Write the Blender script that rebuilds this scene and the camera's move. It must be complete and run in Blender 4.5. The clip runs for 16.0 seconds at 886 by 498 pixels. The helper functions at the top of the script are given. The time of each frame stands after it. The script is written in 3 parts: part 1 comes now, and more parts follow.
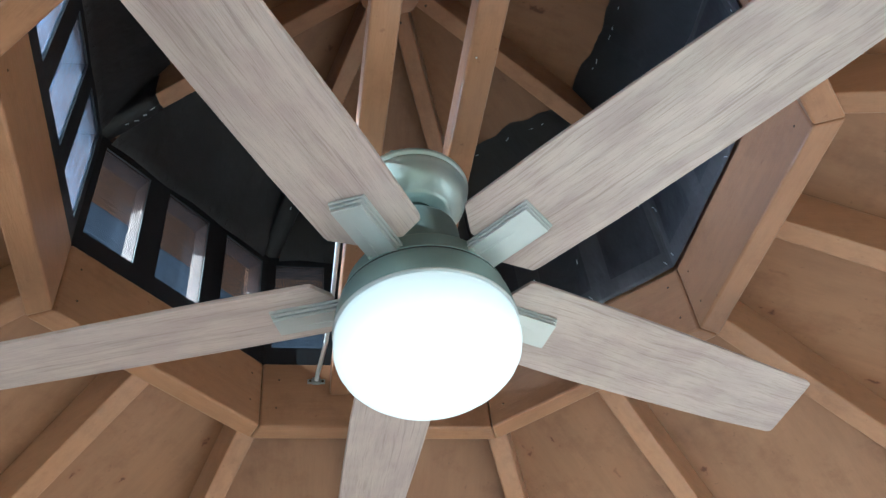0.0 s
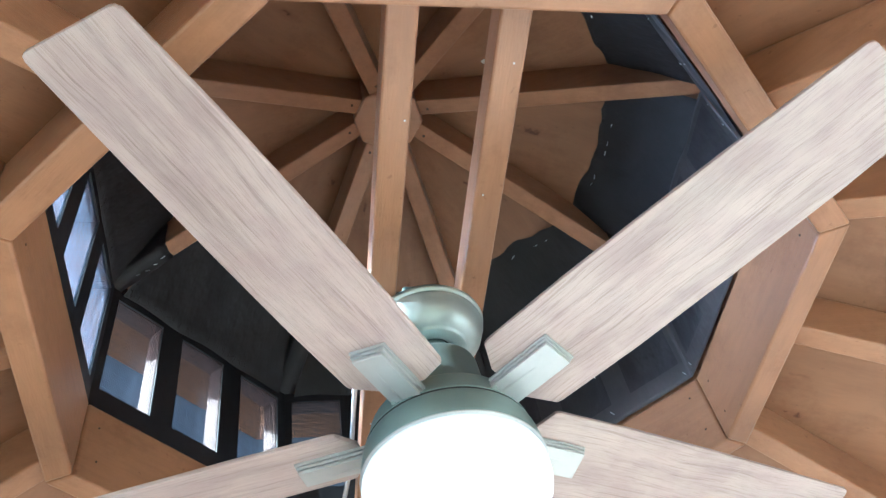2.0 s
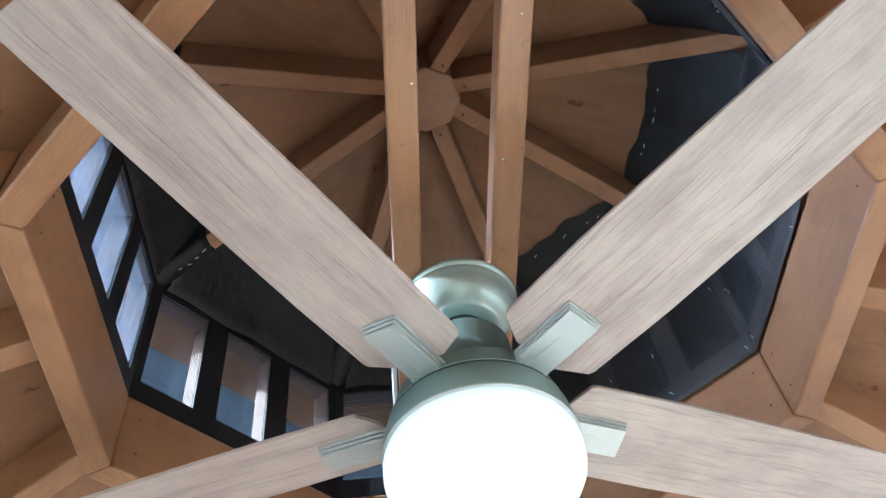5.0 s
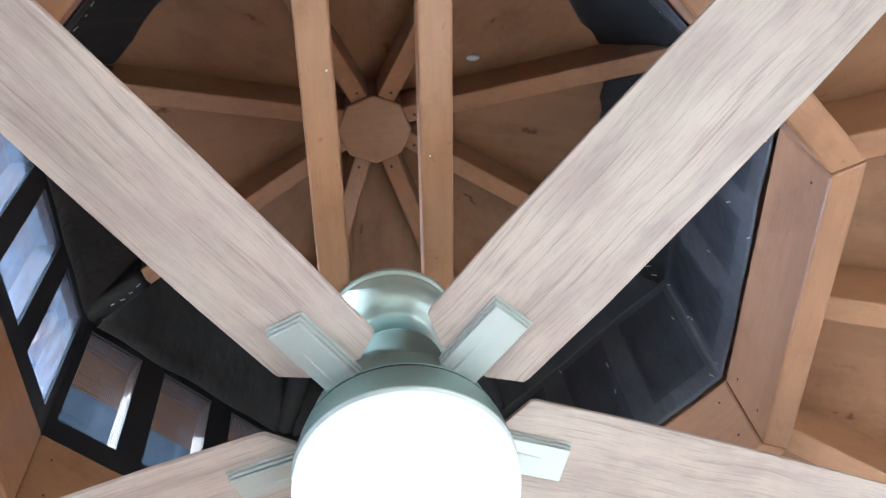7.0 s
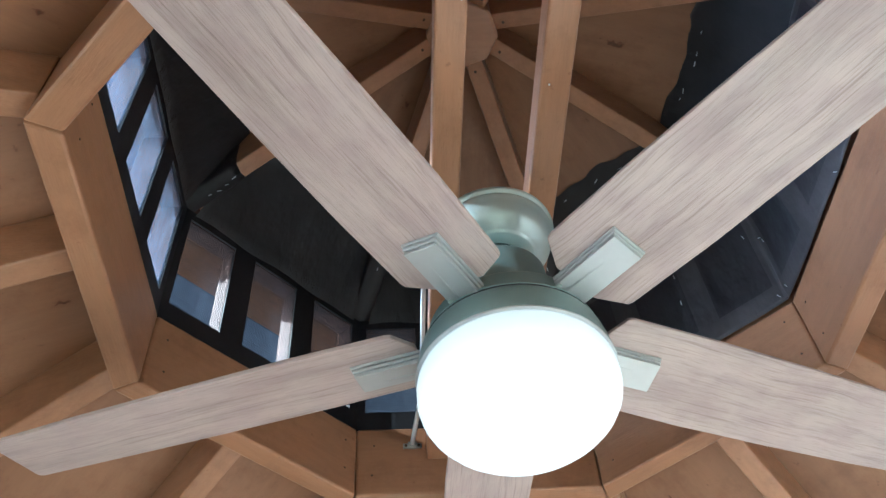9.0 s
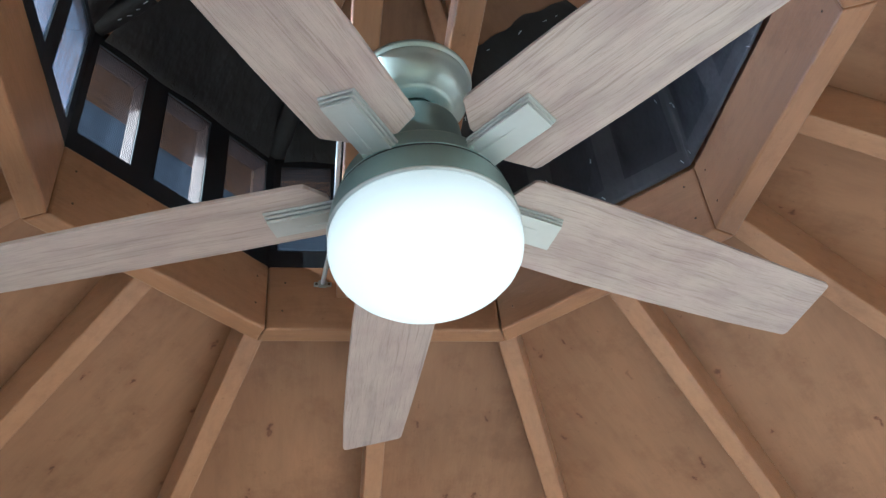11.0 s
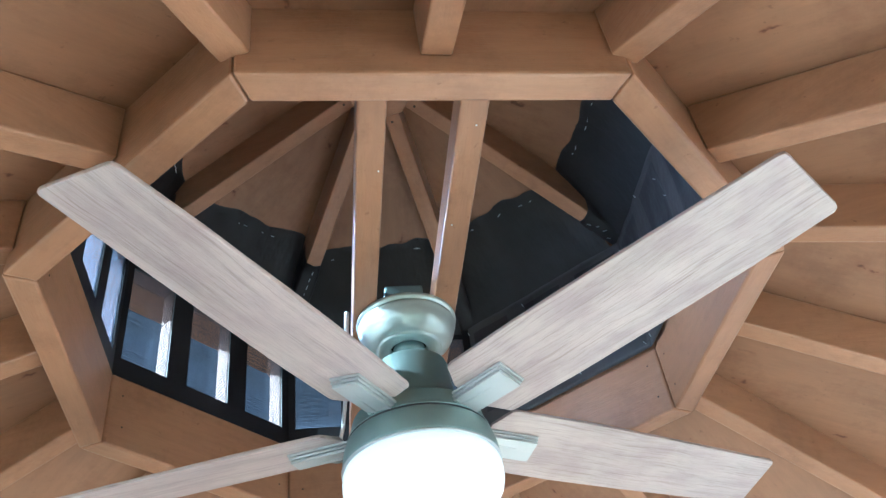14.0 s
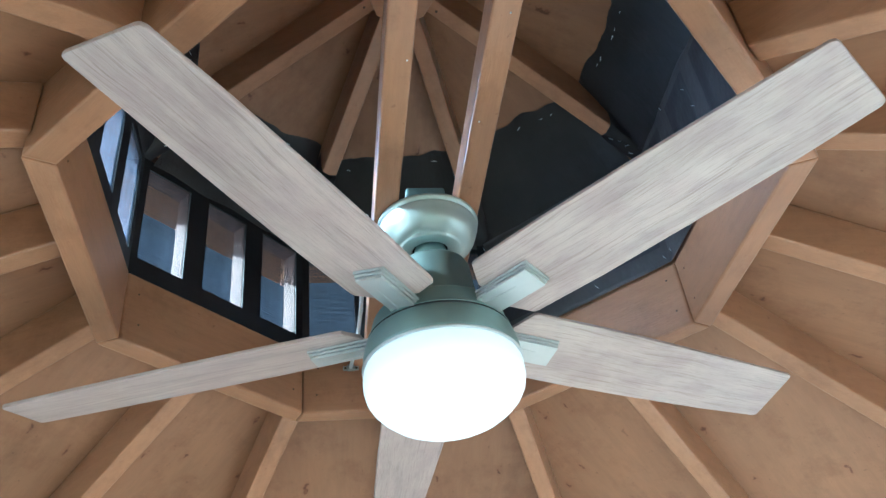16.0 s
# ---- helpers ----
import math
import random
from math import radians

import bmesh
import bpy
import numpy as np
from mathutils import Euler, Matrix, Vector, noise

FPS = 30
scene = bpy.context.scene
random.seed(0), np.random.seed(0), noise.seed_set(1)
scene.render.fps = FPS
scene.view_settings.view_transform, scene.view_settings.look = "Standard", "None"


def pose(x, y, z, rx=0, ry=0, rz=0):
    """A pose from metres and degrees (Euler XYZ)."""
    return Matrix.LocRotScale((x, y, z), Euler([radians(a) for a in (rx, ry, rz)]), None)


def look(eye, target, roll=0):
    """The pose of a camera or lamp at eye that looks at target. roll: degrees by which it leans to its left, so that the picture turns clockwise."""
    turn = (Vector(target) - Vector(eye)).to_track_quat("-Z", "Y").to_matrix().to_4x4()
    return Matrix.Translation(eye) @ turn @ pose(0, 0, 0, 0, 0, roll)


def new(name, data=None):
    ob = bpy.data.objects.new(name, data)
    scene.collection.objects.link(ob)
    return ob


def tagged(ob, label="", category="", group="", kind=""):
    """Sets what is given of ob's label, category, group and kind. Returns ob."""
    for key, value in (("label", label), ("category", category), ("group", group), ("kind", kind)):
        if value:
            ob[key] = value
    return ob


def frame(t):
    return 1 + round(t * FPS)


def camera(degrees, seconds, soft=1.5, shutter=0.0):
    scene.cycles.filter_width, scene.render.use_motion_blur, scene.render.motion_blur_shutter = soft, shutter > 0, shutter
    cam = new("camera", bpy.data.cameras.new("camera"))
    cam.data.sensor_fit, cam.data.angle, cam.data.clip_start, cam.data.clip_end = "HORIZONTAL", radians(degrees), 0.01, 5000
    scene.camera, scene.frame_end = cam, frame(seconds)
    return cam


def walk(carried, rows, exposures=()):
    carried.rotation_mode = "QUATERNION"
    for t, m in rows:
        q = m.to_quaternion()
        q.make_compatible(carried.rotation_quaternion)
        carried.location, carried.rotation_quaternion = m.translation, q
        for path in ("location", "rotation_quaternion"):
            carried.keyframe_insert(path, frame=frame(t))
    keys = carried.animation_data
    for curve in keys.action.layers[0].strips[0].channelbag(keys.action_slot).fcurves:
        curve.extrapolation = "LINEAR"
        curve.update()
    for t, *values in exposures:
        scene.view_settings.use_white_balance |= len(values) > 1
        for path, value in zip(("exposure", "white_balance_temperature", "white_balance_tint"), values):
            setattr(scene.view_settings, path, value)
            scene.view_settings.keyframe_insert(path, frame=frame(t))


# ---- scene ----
# ---- camera and walk ----
cam = camera(54.53, 16.0, 1.4)
# seconds, eye, yaw, pitch, lean to the right
PATH = [
    (0.0, -0.1713, -0.8178, 1.5777, -14.162, 44.415, 7.573),
    (0.5, -0.1669, -0.8409, 1.5922, -14.759, 46.109, 8.042),
    (1.0, -0.1805, -0.8815, 1.5994, -15.506, 50.039, 10.789),
    (1.5, -0.1829, -0.8726, 1.6103, -15.646, 50.933, 12.332),
    (2.0, -0.1925, -0.8543, 1.6087, -15.856, 50.995, 13.158),
    (2.5, -0.1953, -0.8450, 1.6106, -16.176, 51.197, 13.620),
    (3.0, -0.1906, -0.8335, 1.6082, -16.621, 51.486, 14.130),
    (3.5, -0.0922, -0.7870, 1.6190, -12.570, 52.010, 13.770),
    (4.0, -0.0422, -0.7742, 1.6144, -6.027, 51.619, 9.713),
    (4.2, -0.0562, -0.7778, 1.6185, -5.809, 51.802, 9.318),
    (6.3, -0.1173, -0.8007, 1.6095, -8.305, 53.505, 8.484),
    (6.5, -0.0954, -0.7554, 1.6113, -8.619, 54.085, 9.238),
    (7.0, -0.0216, -0.6667, 1.6189, -9.020, 57.738, 11.302),
    (7.5, 0.0048, -0.6703, 1.6222, -5.625, 60.324, 8.827),
    (8.0, -0.0065, -0.6790, 1.6020, -4.270, 60.900, 7.440),
    (8.5, -0.0740, -0.7038, 1.5972, -3.480, 57.335, 6.039),
    (9.0, -0.1375, -0.7478, 1.5997, -4.974, 49.879, 4.891),
    (9.5, -0.1666, -0.7947, 1.6010, -10.715, 47.694, 6.539),
    (10.0, -0.1500, -0.7972, 1.6028, -11.498, 46.856, 6.005),
    (10.2, -0.1548, -0.7784, 1.5982, -11.599, 45.096, 5.904),
    (12.3, -0.0853, -0.9157, 1.6372, -8.865, 33.222, 6.985),
    (12.5, -0.1013, -0.9591, 1.6457, -8.687, 33.138, 7.314),
    (13.0, -0.1194, -1.0484, 1.6567, -9.629, 34.279, 7.983),
    (13.5, -0.1187, -1.1008, 1.6632, -10.570, 39.209, 8.673),
    (14.0, -0.1423, -1.1355, 1.6696, -11.124, 41.178, 9.030),
    (14.5, -0.1704, -1.1399, 1.6689, -11.333, 40.487, 8.562),
    (15.0, -0.1664, -1.1172, 1.6555, -10.940, 39.996, 7.835),
    (15.5, -0.1670, -1.0912, 1.6469, -10.822, 39.111, 7.529),
    (16.0, -0.1727, -1.0775, 1.6435, -10.193, 37.119, 6.998),
]
EXPOSURES = [(0, 2.22, 4595, -9), (0.5, 2.19, 4595, -8), (1, 2.62, 4660, -5), (2, 2.88, 4660, -5), (3.5, 2.62, 4660, -5), (4, 2.44, 4660, -8), (6.5, 2.82, 4660, -5), (7, 2.77, 4660, -5), (7.5, 2.77, 4660, -5), (8.5, 2.69, 4660, -5), (9, 2.37, 4680, -5), (10, 2.17, 4680, -5), (12.5, 1.92, 4650, -7), (13, 2.07, 4650, -7), (13.5, 2.42, 4390, -8), (14, 2.72, 4390, -8), (14.5, 2.87, 4390, -8), (16, 2.52, 4330, -12)]
walk(cam, [(t, pose(x, y, z, 0, 0, yaw) @ pose(0, 0, 0, 90 + pitch) @ pose(0, 0, 0, 0, 0, -lean)) for t, x, y, z, yaw, pitch, lean in PATH], EXPOSURES)

# ---- world and light ----
Z0 = 2.30                       # height of the fan's blade level
AP_IN, AP_OUT = 0.512, 0.553    # inner and outer face of the ring, from its centre
AP_WIN = 0.515                  # inner face of the cupola walls
T8 = math.tan(radians(22.5))
world = bpy.data.worlds.new("sky")
scene.world = world
world.use_nodes = True
wn = world.node_tree
sky = wn.nodes.new("ShaderNodeTexSky")
sky.sky_type, sky.sun_disc = "NISHITA", False
sky.sun_elevation, sky.sun_rotation = radians(26), radians(260)
sky.air_density, sky.dust_density, sky.ozone_density = 0.6, 5.0, 0.4
haze = wn.nodes.new("ShaderNodeHueSaturation")
haze.inputs["Saturation"].default_value = 0.5
wn.links.new(sky.outputs[0], haze.inputs["Color"])
wn.links.new(haze.outputs[0], wn.nodes["Background"].inputs[0])
wn.nodes["Background"].inputs[1].default_value = 0.15
sun = new("sun", bpy.data.lights.new("sun", "SUN"))
sun.data.energy, sun.data.angle, sun.data.color = 5.0, radians(0.6), (1.0, 0.93, 0.82)
sun.matrix_world = look((-8.36, -1.47, 2 + 8.49 * math.tan(radians(26))), (0, 0, 2))

# the sky's light through the three open sides of the cupola
for az, watts in ((180, 0.15), (135, 0.17), (90, 0.03)):
    lamp = new("window_light", bpy.data.lights.new("window_light", "AREA"))
    lamp.data.shape, lamp.data.size, lamp.data.size_y = "RECTANGLE", 0.40, 0.21
    lamp.data.energy, lamp.data.color, lamp.data.spread = watts, (0.82, 0.85, 1.0), radians(48)
    lamp.matrix_world = pose(0, 0, Z0 + 0.444, 0, 0, az) @ look((AP_WIN - 0.003, 0, 0), (0, 0, -0.09))


# ---- materials ----
def material(name, rough=0.6, metal=0.0):
    m = bpy.data.materials.new(name)
    m.use_nodes = True
    b = m.node_tree.nodes["Principled BSDF"]
    b.inputs["Roughness"].default_value, b.inputs["Metallic"].default_value = rough, metal
    return m, m.node_tree, b


def node(nt, kind, **values):
    n = nt.nodes.new(kind)
    for key, value in values.items():
        n.inputs[key.replace("_", " ")].default_value = value
    return n


def coords(nt, scale=(1, 1, 1), which="Object"):
    c = nt.nodes.new("ShaderNodeTexCoord")
    mp = node(nt, "ShaderNodeMapping")
    mp.inputs["Scale"].default_value = scale
    nt.links.new(c.outputs[which], mp.inputs[0])
    return mp.outputs[0]


def shifted(nt, vec):
    """Move the pattern from object to object."""
    info = nt.nodes.new("ShaderNodeObjectInfo")
    mul = nt.nodes.new("ShaderNodeMath")
    mul.operation = "MULTIPLY"
    mul.inputs[1].default_value = 37.0
    add = nt.nodes.new("ShaderNodeVectorMath")
    nt.links.new(info.outputs["Random"], mul.inputs[0])
    nt.links.new(vec, add.inputs[0])
    nt.links.new(mul.outputs[0], add.inputs[1])
    return add.outputs[0]


def ramp(nt, fac, stops):
    r = nt.nodes.new("ShaderNodeValToRGB")
    while len(r.color_ramp.elements) < len(stops):
        r.color_ramp.elements.new(0.5)
    for e, (p, c) in zip(r.color_ramp.elements, stops):
        e.position, e.color = p, (*c, 1) if len(c) == 3 else c
    nt.links.new(fac, r.inputs[0])
    return r.outputs[0]


def mix(nt, kind, fac, a, b):
    n = nt.nodes.new("ShaderNodeMix")
    n.data_type, n.blend_type = "RGBA", kind
    for sock, v in ((n.inputs[0], fac), (n.inputs[6], a), (n.inputs[7], b)):
        if hasattr(v, "links"):
            nt.links.new(v, sock)
        else:
            sock.default_value = v
    return n.outputs[2]


def bump(nt, b, height, strength, distance):
    n = node(nt, "ShaderNodeBump", Strength=strength, Distance=distance)
    nt.links.new(height, n.inputs["Height"])
    nt.links.new(n.outputs[0], b.inputs["Normal"])


def noise_tex(nt, vec, scale, detail=4.0, rough=0.55):
    n = node(nt, "ShaderNodeTexNoise", Scale=scale, Detail=detail, Roughness=rough)
    nt.links.new(vec, n.inputs["Vector"])
    return n.outputs["Fac"]


def painted_wood(name, base, dark, along=(1.2, 9, 9), knots=0.0, rough=0.55, which="Object"):
    """Semi-solid stain on rough timber; the grain runs along the local x."""
    m, nt, b = material(name, rough)
    v = shifted(nt, coords(nt, which=which))
    st = nt.nodes.new("ShaderNodeVectorMath")
    st.operation = "MULTIPLY"
    st.inputs[1].default_value = along
    nt.links.new(v, st.inputs[0])
    blot = noise_tex(nt, v, 2.6, 3)
    grain = noise_tex(nt, st.outputs[0], 9.0, 6, 0.65)
    col = ramp(nt, blot, [(0.3, dark), (0.72, base)])
    g = ramp(nt, grain, [(0.28, (0.72, 0.72, 0.72)), (0.6, (1, 1, 1))])
    col = mix(nt, "MULTIPLY", 0.55, col, g)
    stain = noise_tex(nt, v, 7.5, 8, 0.72)
    col = mix(nt, "MULTIPLY", 0.55, col, ramp(nt, stain, [(0.36, (0.66, 0.60, 0.56)), (0.50, (1, 1, 1))]))
    fleck = noise_tex(nt, v, 70.0, 3, 0.6)
    col = mix(nt, "MULTIPLY", 0.5, col, ramp(nt, fleck, [(0.25, (0.45, 0.38, 0.34)), (0.32, (1, 1, 1))]))
    if knots:
        kn = nt.nodes.new("ShaderNodeVectorMath")
        kn.operation = "MULTIPLY"
        kn.inputs[1].default_value = (4.2, 10.0, 5.0)
        wob = nt.nodes.new("ShaderNodeTexNoise")
        wob.inputs["Scale"].default_value = 48.0
        wob.inputs["Detail"].default_value = 4.0
        nt.links.new(v, wob.inputs["Vector"])
        wadd = nt.nodes.new("ShaderNodeVectorMath")
        wadd.operation = "MULTIPLY_ADD"
        wadd.inputs[1].default_value = (0.07, 0.03, 0.03)
        nt.links.new(wob.outputs["Color"], wadd.inputs[0])
        nt.links.new(v, wadd.inputs[2])
        nt.links.new(wadd.outputs[0], kn.inputs[0])
        vo = node(nt, "ShaderNodeTexVoronoi", Scale=1.15, Randomness=1.0)
        vo.voronoi_dimensions = "2D"
        nt.links.new(kn.outputs[0], vo.inputs["Vector"])
        spot = ramp(nt, vo.outputs["Distance"], [(0.014, (0.26, 0.13, 0.09)), (0.032, (0.5, 0.36, 0.30)), (0.055, (0.92, 0.88, 0.86)), (0.16, (1, 1, 1))])
        gate = nt.nodes.new("ShaderNodeSeparateColor")
        nt.links.new(vo.outputs["Color"], gate.inputs[0])
        keep = node(nt, "ShaderNodeMapRange", From_Min=0.42, From_Max=0.55, To_Min=0.0, To_Max=knots)
        nt.links.new(gate.outputs[0], keep.inputs["Value"])
        col = mix(nt, "MULTIPLY", keep.outputs[0], col, spot)
    nt.links.new(col, b.inputs["Base Color"])
    fine = noise_tex(nt, st.outputs[0], 40.0, 3)
    bump(nt, b, fine, 0.25, 0.002)
    return m


def blade_wood():
    m, nt, b = material("weathered_oak", 0.36)
    v0 = shifted(nt, coords(nt))
    sway = nt.nodes.new("ShaderNodeTexNoise")
    sway.inputs["Scale"].default_value, sway.inputs["Detail"].default_value = 7.0, 2.0
    nt.links.new(v0, sway.inputs["Vector"])
    bend = nt.nodes.new("ShaderNodeVectorMath")
    bend.operation = "MULTIPLY_ADD"
    bend.inputs[1].default_value = (0.0, 0.014, 0.0)
    nt.links.new(sway.outputs["Color"], bend.inputs[0])
    nt.links.new(v0, bend.inputs[2])
    v = bend.outputs[0]
    def stretched(s):
        st = nt.nodes.new("ShaderNodeVectorMath")
        st.operation = "MULTIPLY"
        st.inputs[1].default_value = s
        nt.links.new(v, st.inputs[0])
        return st.outputs[0]
    wave = noise_tex(nt, stretched((1.3, 11, 11)), 3.0, 5, 0.6)
    col = ramp(nt, wave, [(0.25, (0.360, 0.285, 0.252)), (0.45, (0.470, 0.381, 0.340)), (0.62, (0.530, 0.433, 0.385)), (0.8, (0.400, 0.318, 0.282))])
    fine = noise_tex(nt, stretched((6, 190, 190)), 2.0, 4, 0.7)
    lines = ramp(nt, fine, [(0.30, (0.55, 0.50, 0.46)), (0.46, (1, 1, 1))])
    streak = noise_tex(nt, stretched((2.4, 90, 90)), 2.3, 5, 0.65)
    gate = ramp(nt, streak, [(0.575, (1, 1, 1)), (0.65, (0.48, 0.41, 0.38))])
    col = mix(nt, "MULTIPLY", 0.58, col, lines)
    col = mix(nt, "MULTIPLY", 0.45, col, gate)
    hair = noise_tex(nt, stretched((16, 480, 480)), 2.0, 3, 0.7)
    col = mix(nt, "MULTIPLY", 0.42, col, ramp(nt, hair, [(0.34, (0.6, 0.54, 0.5)), (0.48, (1, 1, 1))]))
    mott = ramp(nt, noise_tex(nt, v0, 16, 3), [(0.35, (0.86, 0.79, 0.82)), (0.65, (1, 0.98, 0.97))])
    col = mix(nt, "MULTIPLY", 0.8, col, mott)
    nt.links.new(col, b.inputs["Base Color"])
    bump(nt, b, fine, 0.12, 0.001)
    return m


def nickel(name, base, rough, metal=1.0):
    m, nt, b = material(name, rough, metal)
    n = noise_tex(nt, coords(nt), 30, 3)
    nt.links.new(ramp(nt, n, [(0.3, tuple(c * 0.9 for c in base)), (0.7, base)]), b.inputs["Base Color"])
    r = node(nt, "ShaderNodeMapRange", To_Min=rough - 0.05, To_Max=rough + 0.07)
    nt.links.new(n, r.inputs["Value"])
    nt.links.new(r.outputs[0], b.inputs["Roughness"])
    return m


def cloth(name, base, light, rough, folds):
    m, nt, b = material(name, rough)
    v = shifted(nt, coords(nt))
    n = noise_tex(nt, v, 7, 4)
    nt.links.new(ramp(nt, n, [(0.3, base), (0.75, light)]), b.inputs["Base Color"])
    st = nt.nodes.new("ShaderNodeVectorMath")
    st.operation = "MULTIPLY"
    st.inputs[1].default_value = (2.5, 7, 4)
    nt.links.new(v, st.inputs[0])
    bump(nt, b, noise_tex(nt, st.outputs[0], 1.6, 4), folds, 0.02)
    return m


def screen_thread(name, tone, through_tone):
    """Coated screen wire that lets a little of the daylight behind it through."""
    m, nt, b = material(name, 0.5)
    n = noise_tex(nt, coords(nt), 30, 3)
    nt.links.new(ramp(nt, n, [(0.3, tuple(0.7 * c for c in tone)), (0.7, tuple(1.2 * c for c in tone))]), b.inputs["Base Color"])
    tl = nt.nodes.new("ShaderNodeBsdfTranslucent")
    blot = noise_tex(nt, coords(nt, (60, 60, 14)), 1.0, 4, 0.7)
    nt.links.new(ramp(nt, blot, [(0.35, tuple(0.45 * c for c in through_tone)), (0.68, tuple(1.6 * c for c in through_tone))]), tl.inputs["Color"])
    ms = nt.nodes.new("ShaderNodeMixShader")
    ms.inputs[0].default_value = 0.5
    nt.links.new(b.outputs[0], ms.inputs[1])
    nt.links.new(tl.outputs[0], ms.inputs[2])
    nt.links.new(ms.outputs[0], nt.nodes["Material Output"].inputs[0])
    return m


def lit_glass():
    """Frosted glass with the bulbs on behind it; the rim is thicker and dimmer."""
    m, nt, b = material("lit_frosted_glass", 0.25)
    b.inputs["Base Color"].default_value = (0.5, 0.52, 0.52, 1)
    c = nt.nodes.new("ShaderNodeTexCoord")
    sep = nt.nodes.new("ShaderNodeSeparateXYZ")
    nt.links.new(c.outputs["Object"], sep.inputs[0])
    rg = node(nt, "ShaderNodeMapRange", From_Min=-0.11, From_Max=-0.045, To_Min=GLOBE, To_Max=GLOBE * 0.62)
    rg.interpolation_type = "SMOOTHSTEP"
    nt.links.new(sep.outputs[2], rg.inputs["Value"])
    b.inputs["Emission Color"].default_value = (1.0, 0.925, 0.79, 1)
    nt.links.new(rg.outputs[0], b.inputs["Emission Strength"])
    return m


def plain(name, base, rough=0.6, metal=0.0, var=0.15, scale=12):
    m, nt, b = material(name, rough, metal)
    n = noise_tex(nt, coords(nt), scale, 4)
    nt.links.new(ramp(nt, n, [(0.3, tuple(c * (1 - var) for c in base)), (0.7, tuple(c * (1 + var) for c in base))]), b.inputs["Base Color"])
    return m


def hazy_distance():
    """Added backdrop that glows dim blue-grey, brighter low down, behind the cupola openings."""
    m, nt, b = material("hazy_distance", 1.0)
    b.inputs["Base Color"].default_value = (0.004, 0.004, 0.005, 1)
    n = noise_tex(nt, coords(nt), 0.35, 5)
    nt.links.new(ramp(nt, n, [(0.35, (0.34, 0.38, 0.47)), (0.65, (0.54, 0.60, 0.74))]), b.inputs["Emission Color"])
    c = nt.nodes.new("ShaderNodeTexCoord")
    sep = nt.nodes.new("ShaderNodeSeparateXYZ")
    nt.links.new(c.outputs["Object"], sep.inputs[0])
    low = node(nt, "ShaderNodeMapRange", From_Min=9.2, From_Max=10.8, To_Min=BACKDROP_GLOW * 7, To_Max=BACKDROP_GLOW)
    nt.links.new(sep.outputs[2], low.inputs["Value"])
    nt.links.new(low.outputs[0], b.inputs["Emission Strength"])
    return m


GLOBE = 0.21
BACKDROP_GLOW = 0.058
TIMBER = painted_wood("stained_timber", (0.412, 0.206, 0.104), (0.345, 0.169, 0.083), rough=0.36)
PLY = painted_wood("stained_plywood", (0.345, 0.170, 0.083), (0.245, 0.119, 0.056), (1, 5, 5), 0.8, 0.55, "UV")
CURB = painted_wood("stained_curb_timber", (0.412, 0.206, 0.104), (0.345, 0.169, 0.083), (9, 1.2, 9), rough=0.36)
SIDING = painted_wood("stained_siding", (0.30, 0.185, 0.105), (0.24, 0.145, 0.08))
OAK = blade_wood()
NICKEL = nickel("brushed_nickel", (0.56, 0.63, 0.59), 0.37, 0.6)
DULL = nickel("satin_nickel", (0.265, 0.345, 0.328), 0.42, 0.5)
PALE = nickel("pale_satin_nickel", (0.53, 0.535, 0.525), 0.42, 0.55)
BLACK = cloth("black_strip", (0.008, 0.008, 0.010), (0.018, 0.018, 0.022), 0.55, 0.2)
FABRIC = cloth("black_landscape_fabric", (0.036, 0.032, 0.032), (0.066, 0.059, 0.059), 0.5, 0.5)
SCREEN = screen_thread("insect_screen", (0.085, 0.09, 0.105), (0.017, 0.020, 0.027))
# paler copy of the same screen; sun on its threads is put into colour
SUNLIT_SCREEN = screen_thread("aluminium_screen", (0.10, 0.11, 0.14), (0.050, 0.066, 0.100))
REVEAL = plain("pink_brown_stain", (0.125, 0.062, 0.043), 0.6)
# one fabric in two tones: light off timber and dark openings put into colour
FABRIC_LIT = cloth("black_fabric_over_timber", (0.105, 0.092, 0.092), (0.17, 0.150, 0.150), 0.48, 0.5)
FABRIC_SHADED = cloth("black_fabric_over_opening", (0.056, 0.051, 0.053), (0.098, 0.090, 0.093), 0.45, 0.5)
# near-black put where only shade lies: canopy opening, housing seam, bracket grooves
GAP_SHADE = plain("dark_gap", (0.012, 0.014, 0.014), 0.7)
GLASS = lit_glass()
CABLE = plain("white_cable", (0.7, 0.72, 0.74), 0.4)
STEEL = plain("steel_staple", (0.85, 0.85, 0.85), 0.3, 0.3)
ZINC = plain("zinc_plate", (0.42, 0.44, 0.43), 0.4, 0.5)
RUST = plain("dark_screw", (0.10, 0.07, 0.05), 0.5, 0.6)
SHINGLE = plain("roof_shingle", (0.17, 0.165, 0.16), 0.9)
GRASS = plain("grass", (0.125, 0.120, 0.078), 0.9, 0.0, 0.4, 3)
DECK = plain("pale_paving", (0.60, 0.56, 0.49), 0.8, 0.0, 0.12, 6)


